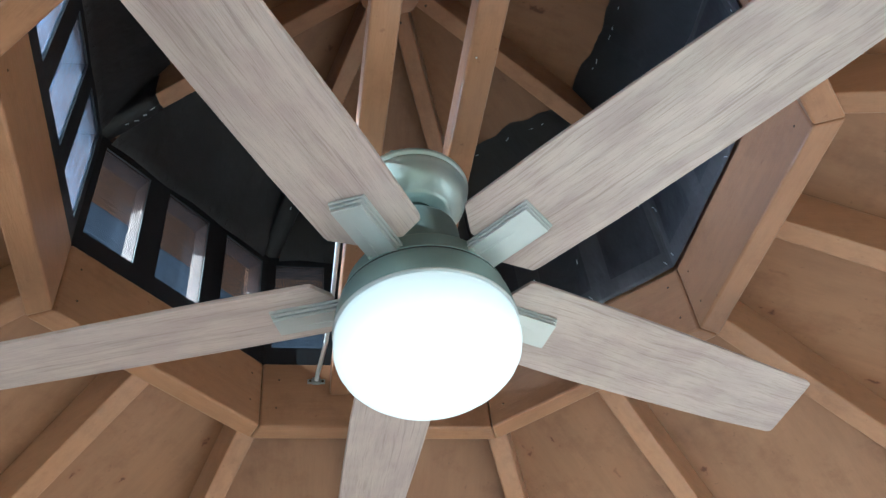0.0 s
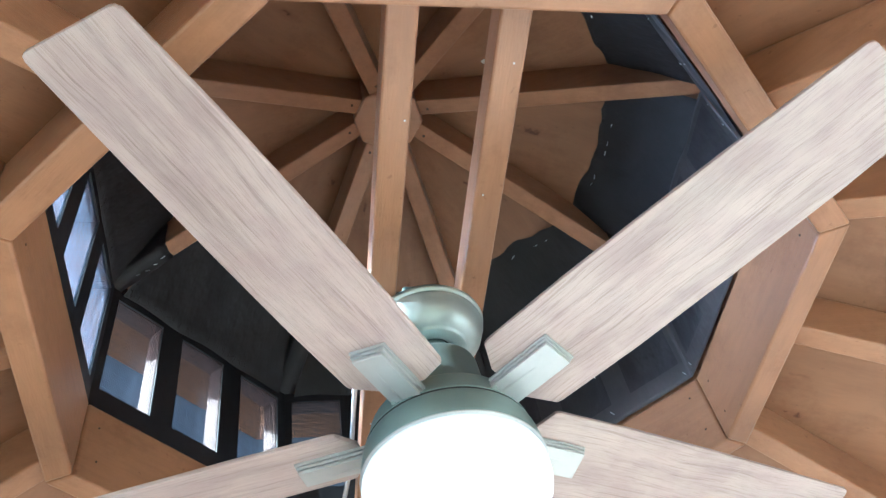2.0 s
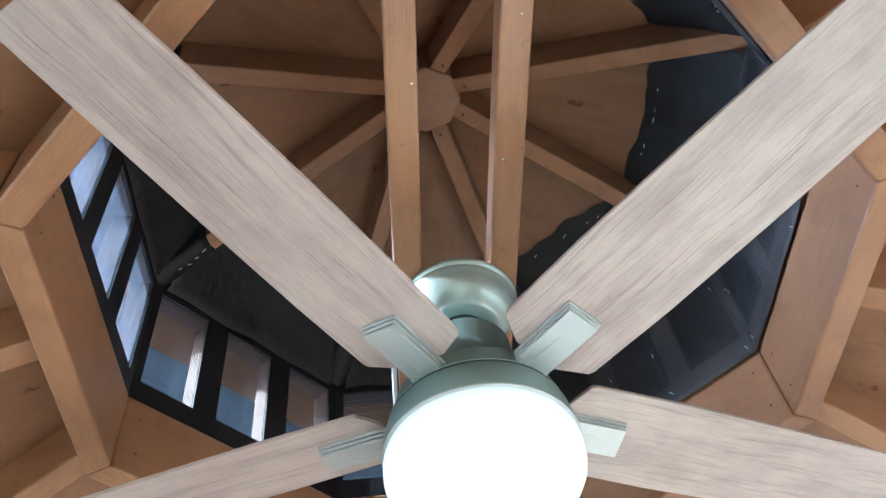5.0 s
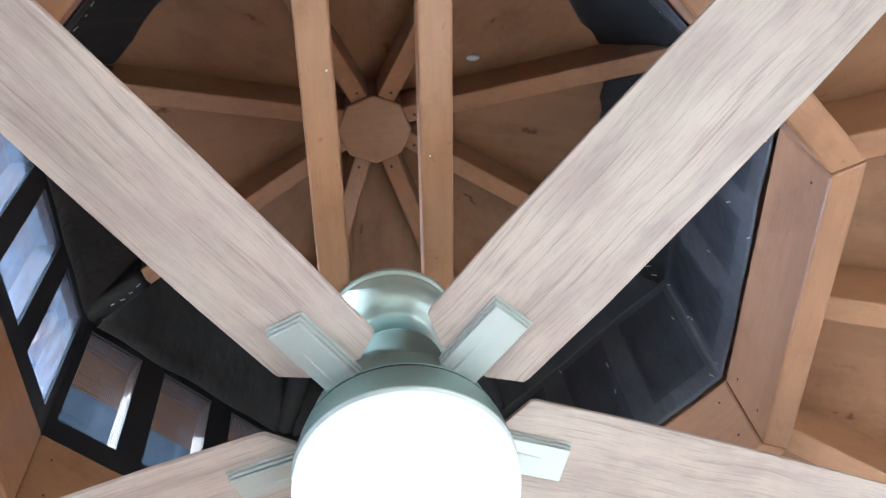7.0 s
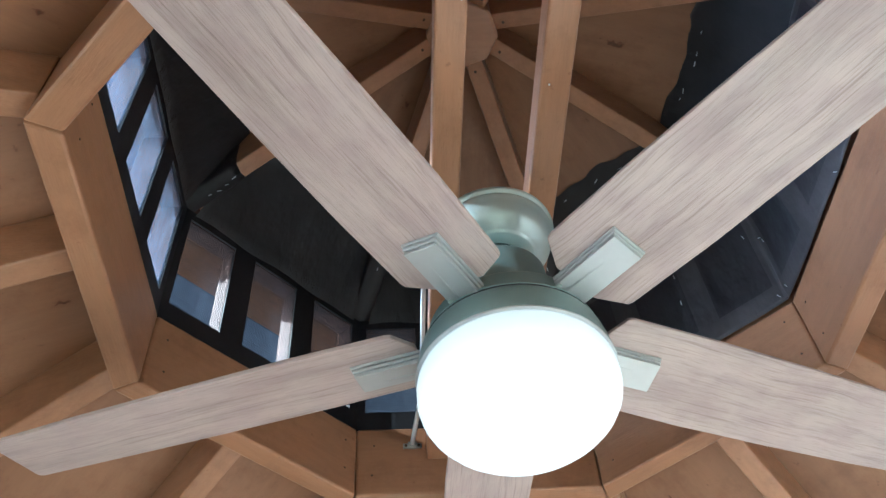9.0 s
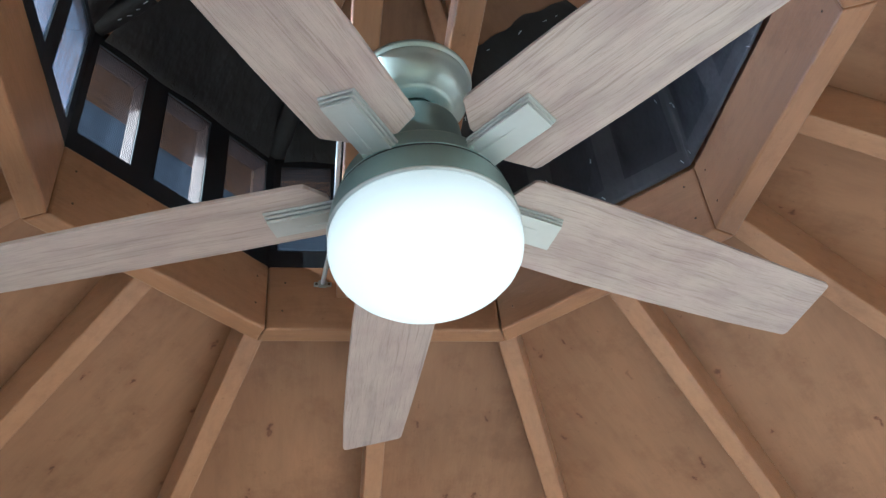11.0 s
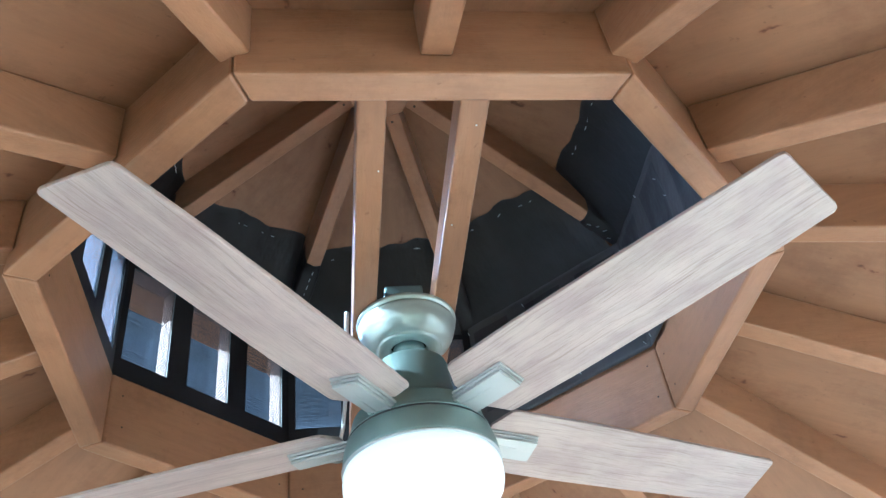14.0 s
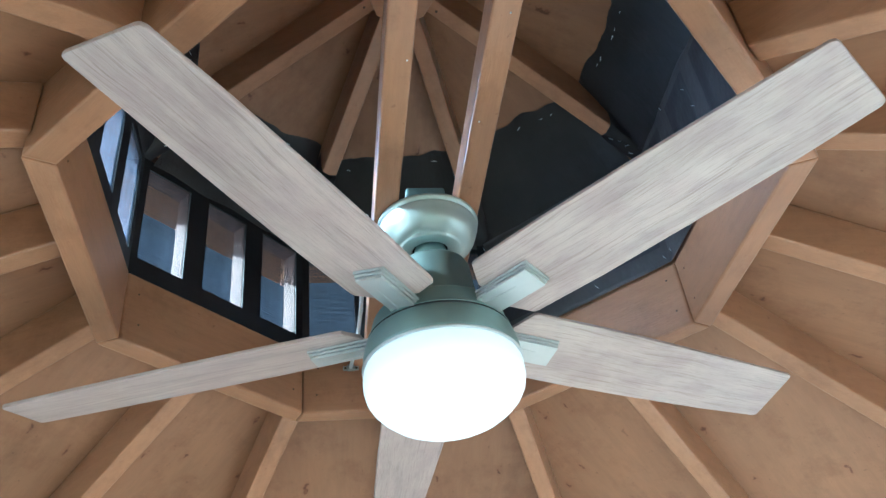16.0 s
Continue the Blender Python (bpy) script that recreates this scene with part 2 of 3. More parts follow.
# ---- building helpers ----
def panel_uv(bm):
    """Lay the grain of roof panels outwards from the axis, each half side its own piece."""
    layer = bm.loops.layers.uv.new("grain")
    for f in bm.faces:
        c = f.calc_center_median()
        k = round(math.degrees(math.atan2(c.y, c.x)) / 45)
        d = Vector((math.cos(radians(45 * k)), math.sin(radians(45 * k)), 0))
        e = Vector((-d.y, d.x, 0))
        side = 1 if c.dot(e) > 0 else 0
        for lp in f.loops:
            lp[layer].uv = (lp.vert.co.dot(d) + 2.3 * (k + 5), lp.vert.co.dot(e) + 1.37 * (2 * k + side + 9))
    return bm


def mesh_from(bm, name, mat, smooth=False):
    me = bpy.data.meshes.new(name)
    bmesh.ops.recalc_face_normals(bm, faces=bm.faces)
    bm.to_mesh(me)
    bm.free()
    me.materials.append(mat)
    if smooth:
        me.polygons.foreach_set("use_smooth", [True] * len(me.polygons))
    return me


def part(name, bm, mat, parent, label="", m=None, smooth=False):
    ob = new(name, mesh_from(bm, name, mat, smooth))
    ob.parent = parent
    if m is not None:
        ob.matrix_basis = m
    if label:
        tagged(ob, label)
    return ob


def thing(name, label, category, group="", kind="", m=None):
    ob = tagged(new(name), label, category, group, kind)
    if m is not None:
        ob.matrix_basis = m
    return ob


def solid(name, bm, mat, label, category, group="", kind="", m=None, smooth=False):
    ob = tagged(new(name, mesh_from(bm, name, mat, smooth)), label, category, group, kind)
    if m is not None:
        ob.matrix_basis = m
    return ob


def box(lo, hi, bevel=0.0, bm=None):
    bm = bm or bmesh.new()
    vs = [bm.verts.new((x, y, z)) for x in (lo[0], hi[0]) for y in (lo[1], hi[1]) for z in (lo[2], hi[2])]
    for f in ((0, 1, 3, 2), (4, 6, 7, 5), (0, 4, 5, 1), (2, 3, 7, 6), (0, 2, 6, 4), (1, 5, 7, 3)):
        bm.faces.new([vs[i] for i in f])
    if bevel:
        bmesh.ops.bevel(bm, geom=bm.edges[:], offset=bevel, segments=2, affect="EDGES", profile=0.5)
    return bm


def prism(lower, upper, bevel=0.0, bm=None):
    """A solid between two rings of points with as many corners."""
    bm = bm or bmesh.new()
    a, b = [bm.verts.new(p) for p in lower], [bm.verts.new(p) for p in upper]
    n = len(a)
    bm.faces.new(a[::-1]), bm.faces.new(b)
    for i in range(n):
        bm.faces.new((a[i], a[(i + 1) % n], b[(i + 1) % n], b[i]))
    if bevel:
        bmesh.ops.recalc_face_normals(bm, faces=bm.faces)
        bmesh.ops.bevel(bm, geom=bm.edges[:], offset=bevel, segments=2, affect="EDGES", profile=0.5)
    return bm


def lathe(profile, steps=64, bm=None):
    """Turn (radius, height) rows about z."""
    bm = bm or bmesh.new()
    rings = []
    for r, z in profile:
        if r < 1e-5:
            rings.append([bm.verts.new((0, 0, z))])
        else:
            rings.append([bm.verts.new((r * math.cos(2 * math.pi * k / steps), r * math.sin(2 * math.pi * k / steps), z)) for k in range(steps)])
    for a, b in zip(rings, rings[1:]):
        for k in range(steps):
            q = (k + 1) % steps
            vs = [a[k % len(a)], a[q % len(a)], b[q % len(b)], b[k % len(b)]]
            vs = list(dict.fromkeys(vs))
            if len(vs) > 2:
                bm.faces.new(vs)
    return bm


def turned(az, x=0.0, y=0.0, z=0.0):
    """A frame whose x axis points outwards at that azimuth."""
    return pose(0, 0, Z0, 0, 0, az) @ pose(x, y, z)


def wire(points, radius, steps=8):
    bm = bmesh.new()
    pts = [Vector(p) for p in points]
    loops = []
    s = (pts[1] - pts[0]).orthogonal().normalized()
    for i, p in enumerate(pts):
        d = (pts[min(i + 1, len(pts) - 1)] - pts[max(i - 1, 0)]).normalized()
        s = (s - d * s.dot(d)).normalized()
        u = d.cross(s)
        loops.append([bm.verts.new(p + radius * (s * math.cos(2 * math.pi * k / steps) + u * math.sin(2 * math.pi * k / steps))) for k in range(steps)])
    for a, b in zip(loops, loops[1:]):
        for k in range(steps):
            bm.faces.new((a[k], a[(k + 1) % steps], b[(k + 1) % steps], b[k]))
    bm.faces.new(loops[0][::-1]), bm.faces.new(loops[-1])
    return bm


# ---- ground, floor and outer walls ----
ROOF_EDGE = 1.95


def octagon(ap, z):
    r = ap / math.cos(radians(22.5))
    return [(r * math.cos(radians(22.5 + 45 * k)), r * math.sin(radians(22.5 + 45 * k)), z) for k in range(8)]


bm = bmesh.new()
bm.faces.new([bm.verts.new(p) for p in ((-400, -400, -0.2), (400, -400, -0.2), (400, 400, -0.2), (-400, 400, -0.2))])
solid("ground", bm, GRASS, "dry mown lawn round the gazebo", "ground", kind="structure")
# unseen pale slabs added as reflectors, bouncing sunlight in under the roof
solid("terrace", prism([(2.3, -5, -0.2), (16, -5, -0.2), (16, 14, -0.2), (2.3, 14, -0.2)], [(2.3, -5, -0.17), (16, -5, -0.17), (16, 14, -0.17), (2.3, 14, -0.17)]), DECK, "unseen pale slab added beside the gazebo to bounce light", "terrace", kind="structure")
solid("patio", prism([(-30, -14, -0.2), (-4.6, -14, -0.2), (-4.6, 14, -0.2), (-30, 14, -0.2)], [(-30, -14, -0.17), (-4.6, -14, -0.17), (-4.6, 14, -0.17), (-30, 14, -0.17)]), plain("pale_concrete", (0.62, 0.61, 0.60), 0.85, 0.0, 0.1, 4), "unseen pale slab added a little way from the gazebo to bounce light", "patio", kind="structure")
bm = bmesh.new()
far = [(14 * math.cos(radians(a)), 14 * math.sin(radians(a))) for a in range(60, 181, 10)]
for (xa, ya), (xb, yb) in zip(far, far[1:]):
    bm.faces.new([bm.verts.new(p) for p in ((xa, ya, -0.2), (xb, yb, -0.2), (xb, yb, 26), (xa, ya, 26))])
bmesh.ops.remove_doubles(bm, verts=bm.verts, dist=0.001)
solid("backdrop", bm, hazy_distance(), "glowing blue-grey backdrop added outside the cupola openings", "backdrop", kind="structure")
# the floor is unseen; its pale tone throws light up at the ceiling
solid("floor", prism(octagon(1.9, -0.2), octagon(1.9, 0.0)), DECK, "unseen floor of the gazebo, kept pale to bounce light up", "floor", kind="structure")


# ---- lower roof ----
def rafter_bottom(a):
    return 0.183 - 0.415 * (a - 0.56)


RAFTER_DEPTH = 0.093
# unseen sides added; knee walls and the closed one steer the light inside
for k in range(8):
    bm = bmesh.new()
    w, a0, a1 = 0.045, 1.80, 1.86
    top = Z0 + rafter_bottom(a1) - 0.004
    prism([(a0, -a0 * T8, -0.0), (a1, -a1 * T8, 0), (a1, a1 * T8, 0), (a0, a0 * T8, 0)], [(a0, -a0 * T8, 0.1), (a1, -a1 * T8, 0.1), (a1, a1 * T8, 0.1), (a0, a0 * T8, 0.1)], bm=bm)
    prism([(a0, -a0 * T8, top - 0.14), (a1, -a1 * T8, top - 0.14), (a1, a1 * T8, top - 0.14), (a0, a0 * T8, top - 0.14)], [(a0, -a0 * T8, top), (a1, -a1 * T8, top), (a1, a1 * T8, top), (a0, a0 * T8, top)], bm=bm)
    prism([(a0, -a0 * T8, 0.1), (a1, -a1 * T8, 0.1), (a1, -a1 * T8 + w, 0.1), (a0, -a0 * T8 + w, 0.1)], [(a0, -a0 * T8, top - 0.14), (a1, -a1 * T8, top - 0.14), (a1, -a1 * T8 + w, top - 0.14), (a0, -a0 * T8 + w, top - 0.14)], bm=bm)
    if k in (0, 1, 3, 4, 5, 7):
        prism([(a0, -a0 * T8 + w, 0.1), (a1, -a1 * T8 + w, 0.1), (a1, a1 * T8, 0.1), (a0, a0 * T8, 0.1)], [(a0, -a0 * T8 + w, 0.85), (a1, -a1 * T8 + w, 0.85), (a1, a1 * T8, 0.85), (a0, a0 * T8, 0.85)], bm=bm)
    if k == 2:
        prism([(a0, -a0 * T8, 0.1), (a1, -a1 * T8, 0.1), (a1, a1 * T8, 0.1), (a0, a0 * T8, 0.1)], [(a0, -a0 * T8, top - 0.14), (a1, -a1 * T8, top - 0.14), (a1, a1 * T8, top - 0.14), (a0, a0 * T8, top - 0.14)], bm=bm)
    solid(f"wall_{k + 1}", bm, SIDING, "unseen plain brown timber side, added to let in or block light", "wall", kind="structure", m=pose(0, 0, 0, 0, 0, 45 * k))

bm = bmesh.new()
for k in range(8):
    rotm = Matrix.Rotation(radians(45 * k), 4, "Z")
    for s in (-1, 1):
        lo, hi = [], []
        for a, t in ((AP_OUT, 0.0), (ROOF_EDGE, 0.0), (ROOF_EDGE, s * T8 * ROOF_EDGE), (AP_OUT, s * T8 * AP_OUT)):
            g = 0.0008 * s
            z = Z0 + rafter_bottom(a) + RAFTER_DEPTH
            lo.append(rotm @ Vector((a, t + (g if t == 0 else -g), z)))
            hi.append(rotm @ Vector((a, t + (g if t == 0 else -g), z + 0.018)))
        prism(lo, hi, bm=bm)
solid("ceiling", panel_uv(bm), PLY, "brown stained plywood underside of the gazebo roof", "ceiling", kind="structure")


# unseen roof skin, added to set how much light bounces into the cupola
bm = bmesh.new()
for k in range(8):
    rotm = Matrix.Rotation(radians(45 * k), 4, "Z")
    lo, hi = [], []
    for a, t in ((AP_OUT + 0.01, -1), (ROOF_EDGE + 0.03, -1), (ROOF_EDGE + 0.03, 1), (AP_OUT + 0.01, 1)):
        z = Z0 + rafter_bottom(a) + RAFTER_DEPTH + 0.022
        lo.append(rotm @ Vector((a, t * T8 * a, z)))
        hi.append(rotm @ Vector((a, t * T8 * a, z + 0.012)))
    prism(lo, hi, bm=bm)
solid("roof", bm, SHINGLE, "unseen grey shingle roof, added to set the light bounced upwards", "roof", kind="structure")


def rafter(az, inner, slope_cos, width):
    """A sloping board on edge, plumb cut at both ends."""
    outer = ROOF_EDGE / slope_cos - 0.02
    bm = bmesh.new()
    h = width / 2
    def zb(r):
        return rafter_bottom(r * slope_cos)
    prism([(inner, -h, zb(inner)), (outer, -h, zb(outer)), (outer, h, zb(outer)), (inner, h, zb(inner))],
          [(inner, -h, zb(inner) + RAFTER_DEPTH - 0.001), (outer, -h, zb(outer) + RAFTER_DEPTH - 0.001), (outer, h, zb(outer) + RAFTER_DEPTH - 0.001), (inner, h, zb(inner) + RAFTER_DEPTH - 0.001)], 0.003, bm)
    return bm


C8 = math.cos(radians(22.5))
for k in range(8):
    solid("rafter", rafter(45 * k, AP_OUT + 0.001, 1.0, 0.038), TIMBER, "brown stained timber rafter meeting the middle of a ring board", "rafter", "rafters of the gazebo roof", m=turned(45 * k))
    solid("rafter", rafter(45 * k + 22.5, AP_OUT / C8 - 0.006, C8, 0.038), TIMBER, "brown stained hip rafter meeting a corner of the ring", "rafter", "rafters of the gazebo roof", m=turned(45 * k + 22.5))

# ---- ring beam under the cupola ----
ring = thing("ring_beam", "eight-sided ring of brown stained boards with mitred corners", "beam", kind="structure", m=pose(0, 0, Z0))
RING_LO, RING_HI = 0.154, 0.294
for k in range(8):
    g = 0.0006
    lo = [(AP_IN, -AP_IN * T8 + g, RING_LO), (AP_OUT, -AP_OUT * T8 + g, RING_LO), (AP_OUT, AP_OUT * T8 - g, RING_LO), (AP_IN, AP_IN * T8 - g, RING_LO)]
    part("board", prism(lo, [(x, y, RING_HI) for x, y, z in lo], 0.004), CURB, ring, m=pose(0, 0, 0, 0, 0, 45 * k))

screw_head = mesh_from(lathe([(0.0, 0.0010), (0.0016, 0.0008), (0.0020, 0.0)], 10), "screw_head", RUST)
for board in list(ring.children):
    rnd = random.Random(board.name)
    for side in (-1, 1):
        for z in (0.192, 0.258):
            if rnd.random() < 0.35:
                continue
            ob = new("screw_head", screw_head)
            ob.parent = board
            ob.matrix_basis = pose(AP_IN - 0.0002, side * (AP_IN * T8 - rnd.uniform(0.022, 0.034)), z + rnd.uniform(-0.008, 0.008), 0, -90)

# ---- cupola ----
C_TOP, C_SLOPE = 0.868, 0.55     # rafter undersides: height over the axis, fall along the facets
C_DEPTH = 0.088


def cup(a):
    return C_TOP - C_SLOPE * a


WALL_TOP = 0.600
PANES = (0.149, 0.0025, -0.144)
PANE_W, PANE_LO, PANE_HI = 0.10, 0.335, 0.553


def screen_weave(p, rnd):
    """Woven screen over one opening: flat threads 3.3 mm apart, the two ways a hair apart in depth."""
    w, z0, z1, t, h, pitch = PANE_W / 2 + 0.004, PANE_LO - 0.004, PANE_HI + 0.004, 0.00045, 0.00092, 0.0033
    verts, faces = [], []
    def strip(a, b, c, d):
        n = len(verts)
        verts.extend((a, b, c, d))
        faces.append((n, n + 1, n + 2, n + 3))
    u = p - w
    while u < p + w:
        q, lean = u + rnd.uniform(-0.0002, 0.0002), rnd.uniform(-0.0005, 0.0005)
        strip((q - t, 0, z0), (q + t, 0, z0), (q + t + lean, 0, z1), (q - t + lean, 0, z1))
        u += pitch
    z = z0
    while z < z1:
        q, lean = z + rnd.uniform(-0.0002, 0.0002), rnd.uniform(-0.0006, 0.0006)
        strip((p - w, 0.0004, q - h), (p + w, 0.0004, q - h + lean), (p + w, 0.0004, q + h + lean), (p - w, 0.0004, q + h))
        z += pitch
    me = bpy.data.meshes.new("weave")
    me.from_pydata(verts, [], faces)
    bm = bmesh.new()
    bm.from_mesh(me)
    bpy.data.meshes.remove(me)
    return bm


def window(k, fabric):
    """One side of the cupola: a wall with three openings, black strips round them and screen behind."""
    win = thing(f"window_{k + 1}", "dark cupola side covered with black fabric" if fabric else "cupola side with three screened openings edged in black strips", "window", kind="structure", m=turned(45 * k))
    a0, a1 = AP_WIN + 0.006, AP_WIN + 0.040
    e0, e1 = a0 * T8, a1 * T8
    def bar(name, y0, y1, z0, z1, mat, x0=a0, x1=a1):
        part(name, prism([(x0, y0, z0), (x1, y0, z0), (x1, y1, z0), (x0, y1, z0)], [(x0, y0, z1), (x1, y0, z1), (x1, y1, z1), (x0, y1, z1)]), mat, win)
    edges = [-e0] + [v for p in sorted(PANES) for v in (p - PANE_W / 2, p + PANE_W / 2)] + [e0]
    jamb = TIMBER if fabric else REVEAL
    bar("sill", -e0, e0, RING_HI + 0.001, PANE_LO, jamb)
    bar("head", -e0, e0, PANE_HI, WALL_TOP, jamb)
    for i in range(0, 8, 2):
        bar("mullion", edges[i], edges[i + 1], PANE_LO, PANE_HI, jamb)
    if fabric:
        bar("cover_panel", -e0, e0, PANE_LO - 0.01, PANE_HI + 0.01, BLACK, a1 + 0.001, a1 + 0.008)
        return win
    s0, s1 = AP_WIN + 0.0, AP_WIN + 0.003
    bar("black_strip", -s0 * T8, s0 * T8, RING_HI + 0.0005, PANE_LO, BLACK, s0, s1)
    bar("black_strip", -s0 * T8, s0 * T8, PANE_HI, PANE_HI + 0.022, BLACK, s0, s1)
    for i in range(0, 8, 2):
        y0, y1 = (edges[i], edges[i + 1]) if 0 < i < 6 else ((-s0 * T8, edges[1]) if i == 0 else (edges[6], s0 * T8))
        bar("black_strip", y0, y1, PANE_LO, PANE_HI, BLACK, s0, s1)
    for p in PANES:
        bm = screen_weave(p, random.Random(10 * k + p))
        if k == 4:
            part("screen", bm, SUNLIT_SCREEN, win, "insect screen in a paler tone painted as sunlit", pose(s1 + 0.0015, 0, 0, 0, 0, 90))
        else:
            part("screen", bm, SCREEN, win, "dark insect screen", pose(s1 + 0.0015, 0, 0, 0, 0, 90))
    return win


OPEN = (3, 4, 2)
for k in range(8):
    window(k, k not in OPEN)

bm = bmesh.new()
for k in range(8):
    rotm = Matrix.Rotation(radians(45 * k), 4, "Z")
    lo, hi = [], []
    a1 = 0.67
    for a, t in ((0.03, -0.03 * T8), (a1, -a1 * T8), (a1, a1 * T8), (0.03, 0.03 * T8)):
        z = Z0 + cup(a) + C_DEPTH
        lo.append(rotm @ Vector((a, t, z)))
        hi.append(rotm @ Vector((a, t, z + 0.015)))
    prism(lo, hi, bm=bm)
prism([(x, y, Z0 + cup(0.03) + C_DEPTH) for x, y, _ in octagon(0.03, 0)], [(x, y, Z0 + cup(0.03) + C_DEPTH + 0.015) for x, y, _ in octagon(0.03, 0)], bm=bm)
solid("ceiling", panel_uv(bm), PLY, "brown stained plywood underside of the cupola roof", "ceiling", kind="structure")

for k in range(8):
    r0, r1, h = 0.060, 0.66, 0.017
    def zb(r):
        return cup(r * C8)
    bm = prism([(r0, -h, zb(r0)), (r1, -h, zb(r1)), (r1, h, zb(r1)), (r0, h, zb(r0))],
               [(r, y, zb(r) + C_DEPTH - 0.001) for r, y in ((r0, -h), (r1, -h), (r1, h), (r0, h))], 0.003)
    solid("cupola_rafter", bm, TIMBER, "brown stained cupola rafter running up to the hub block", "rafter", "rafters of the cupola", m=turned(45 * k + 22.5))
bm = prism([(0.0705 * math.cos(radians(45 * i)), 0.0705 * math.sin(radians(45 * i)), 0.826) for i in range(8)],
           [(0.0705 * math.cos(radians(45 * i)), 0.0705 * math.sin(radians(45 * i)), 0.918) for i in range(8)], 0.004)
solid("hub_block", bm, TIMBER, "eight-sided brown timber hub where the cupola rafters meet", "block", m=pose(0, 0, Z0))


# ---- black fabric on the cupola's eaves ----
def eave_cloth(k, tops, seed):
    """A sheet from the wall's head up to the sheathing, with a wandering upper edge."""
    bm = bmesh.new()
    nu, nv = 28, 10
    grid = []
    for j in range(nv + 1):
        row = []
        for i in range(nu + 1):
            f = i / nu
            t = 2 * f - 1
            q = f * (len(tops) - 1)
            n0 = min(int(q), len(tops) - 2)
            s = q - n0
            s = s * s * (3 - 2 * s)
            a_top = tops[n0] * (1 - s) + tops[n0 + 1] * s + 0.008 * noise.noise((f * 7, seed, 0))
            v = j / nv
            a = (AP_WIN - 0.002) * (1 - v) + a_top * v
            z0, z1 = PANE_HI + 0.012, cup(a_top) + C_DEPTH - 0.002
            z = z0 * (1 - v) + z1 * v + 0.02 * math.sin(math.pi * v) * (1 - 0.6 * abs(t)) + 0.007 * noise.noise((f * 5, v * 3, seed))
            half = a * T8 - 0.018
            row.append(bm.verts.new((a, half * t, z)))
        grid.append(row)
    for j in range(nv):
        for i in range(nu):
            bm.faces.new((grid[j][i], grid[j][i + 1], grid[j + 1][i + 1], grid[j + 1][i]))
    bmesh.ops.solidify(bm, geom=bm.faces[:], thickness=0.0012)
    return bm


TOPS = {0: (0.405, 0.408, 0.388), 1: (0.395, 0.378, 0.37), 2: (0.368, 0.384, 0.394), 3: (0.374, 0.393, 0.41), 4: (0.41, 0.40, 0.40), 5: (0.433, 0.431, 0.410), 6: (0.42, 0.43, 0.42), 7: (0.43, 0.424, 0.408)}
for k in range(8):
    solid("eave_fabric", eave_cloth(k, TOPS[k], k + 3.3), FABRIC, "black landscape fabric stapled under the cupola eave", "fabric", "black fabric sheets", m=turned(45 * k), smooth=True)


def wall_cloth(k, seed):
    """A sheet over the openings that sinks a little into each of them."""
    bm = bmesh.new()
    nu, nv = 60, 26
    a = AP_WIN - 0.004
    grid = []
    for j in range(nv + 1):
        row = []
        for i in range(nu + 1):
            y = (2 * i / nu - 1) * (a * T8 - 0.001)
            z = RING_HI + 0.002 + (PANE_HI + 0.02 - RING_HI) * j / nv
            d = 0.0
            for p in PANES:
                u = max(0.0, 1 - abs(y - p) / (PANE_W / 2)) * max(0.0, 1 - abs(z - (PANE_LO + PANE_HI) / 2) / ((PANE_HI - PANE_LO) / 2))
                d = max(d, min(1.0, u * 6))
            x = a + 0.003 * noise.noise((y * 14, z * 14, seed)) - 0.003
            if d > 0:
                x += 0.006 * d
            row.append(bm.verts.new((x, y, z)))
        grid.append(row)
    for j in range(nv):
        for i in range(nu):
            bm.faces.new((grid[j][i], grid[j][i + 1], grid[j + 1][i + 1], grid[j + 1][i]))
    # darker tone over the openings, painted as the shade behind the sheet
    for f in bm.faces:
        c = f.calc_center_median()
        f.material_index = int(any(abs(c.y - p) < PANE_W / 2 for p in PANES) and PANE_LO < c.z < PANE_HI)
    bmesh.ops.solidify(bm, geom=bm.faces[:], thickness=0.001)
    return bm


WRAPS = ((157.5, 0.455), (112.5, 0.392), (67.5, 0.40), (22.5, 0.474), (202.5, 0.455))
for k in (0, 1, 5, 6, 7):
    sheet = solid("wall_fabric", wall_cloth(k, k + 1.7), FABRIC_LIT, "black landscape fabric stapled over the cupola openings", "fabric", "black fabric sheets", m=turned(45 * k), smooth=True)
    sheet.data.materials.append(FABRIC_SHADED)

def wrap(az, r0, r1):
    """Fabric folded round the lower end of a cupola rafter."""
    bm = bmesh.new()
    rows = []
    n = 8
    for i in range(n + 1):
        r = r0 + (r1 - r0) * i / n
        z = cup(r * C8)
        w = 0.0195 + 0.003 * abs(noise.noise((i * 0.9, az, 1)))
        lift = 0.014 * max(0.0, 1 - i / 1.5)
        sag = 0.004 + 0.005 * abs(noise.noise((i * 0.7, az, 3)))
        rows.append([bm.verts.new(p) for p in ((r, -w, z + 0.06), (r, -w, z + lift), (r, -w * 0.85, z - sag + lift * 0.4), (r, 0, z - sag - 0.001), (r, w * 0.85, z - sag + lift * 0.4), (r, w, z + lift), (r, w, z + 0.06))])
    for a, b in zip(rows, rows[1:]):
        for j in range(6):
            bm.faces.new((a[j], a[j + 1], b[j + 1], b[j]))
    bmesh.ops.solidify(bm, geom=bm.faces[:], thickness=0.001)
    ob = solid("rafter_wrap", bm, FABRIC, "black fabric folded round the foot of a cupola rafter", "fabric", "black fabric sheets", m=turned(az), smooth=True)
    return ob


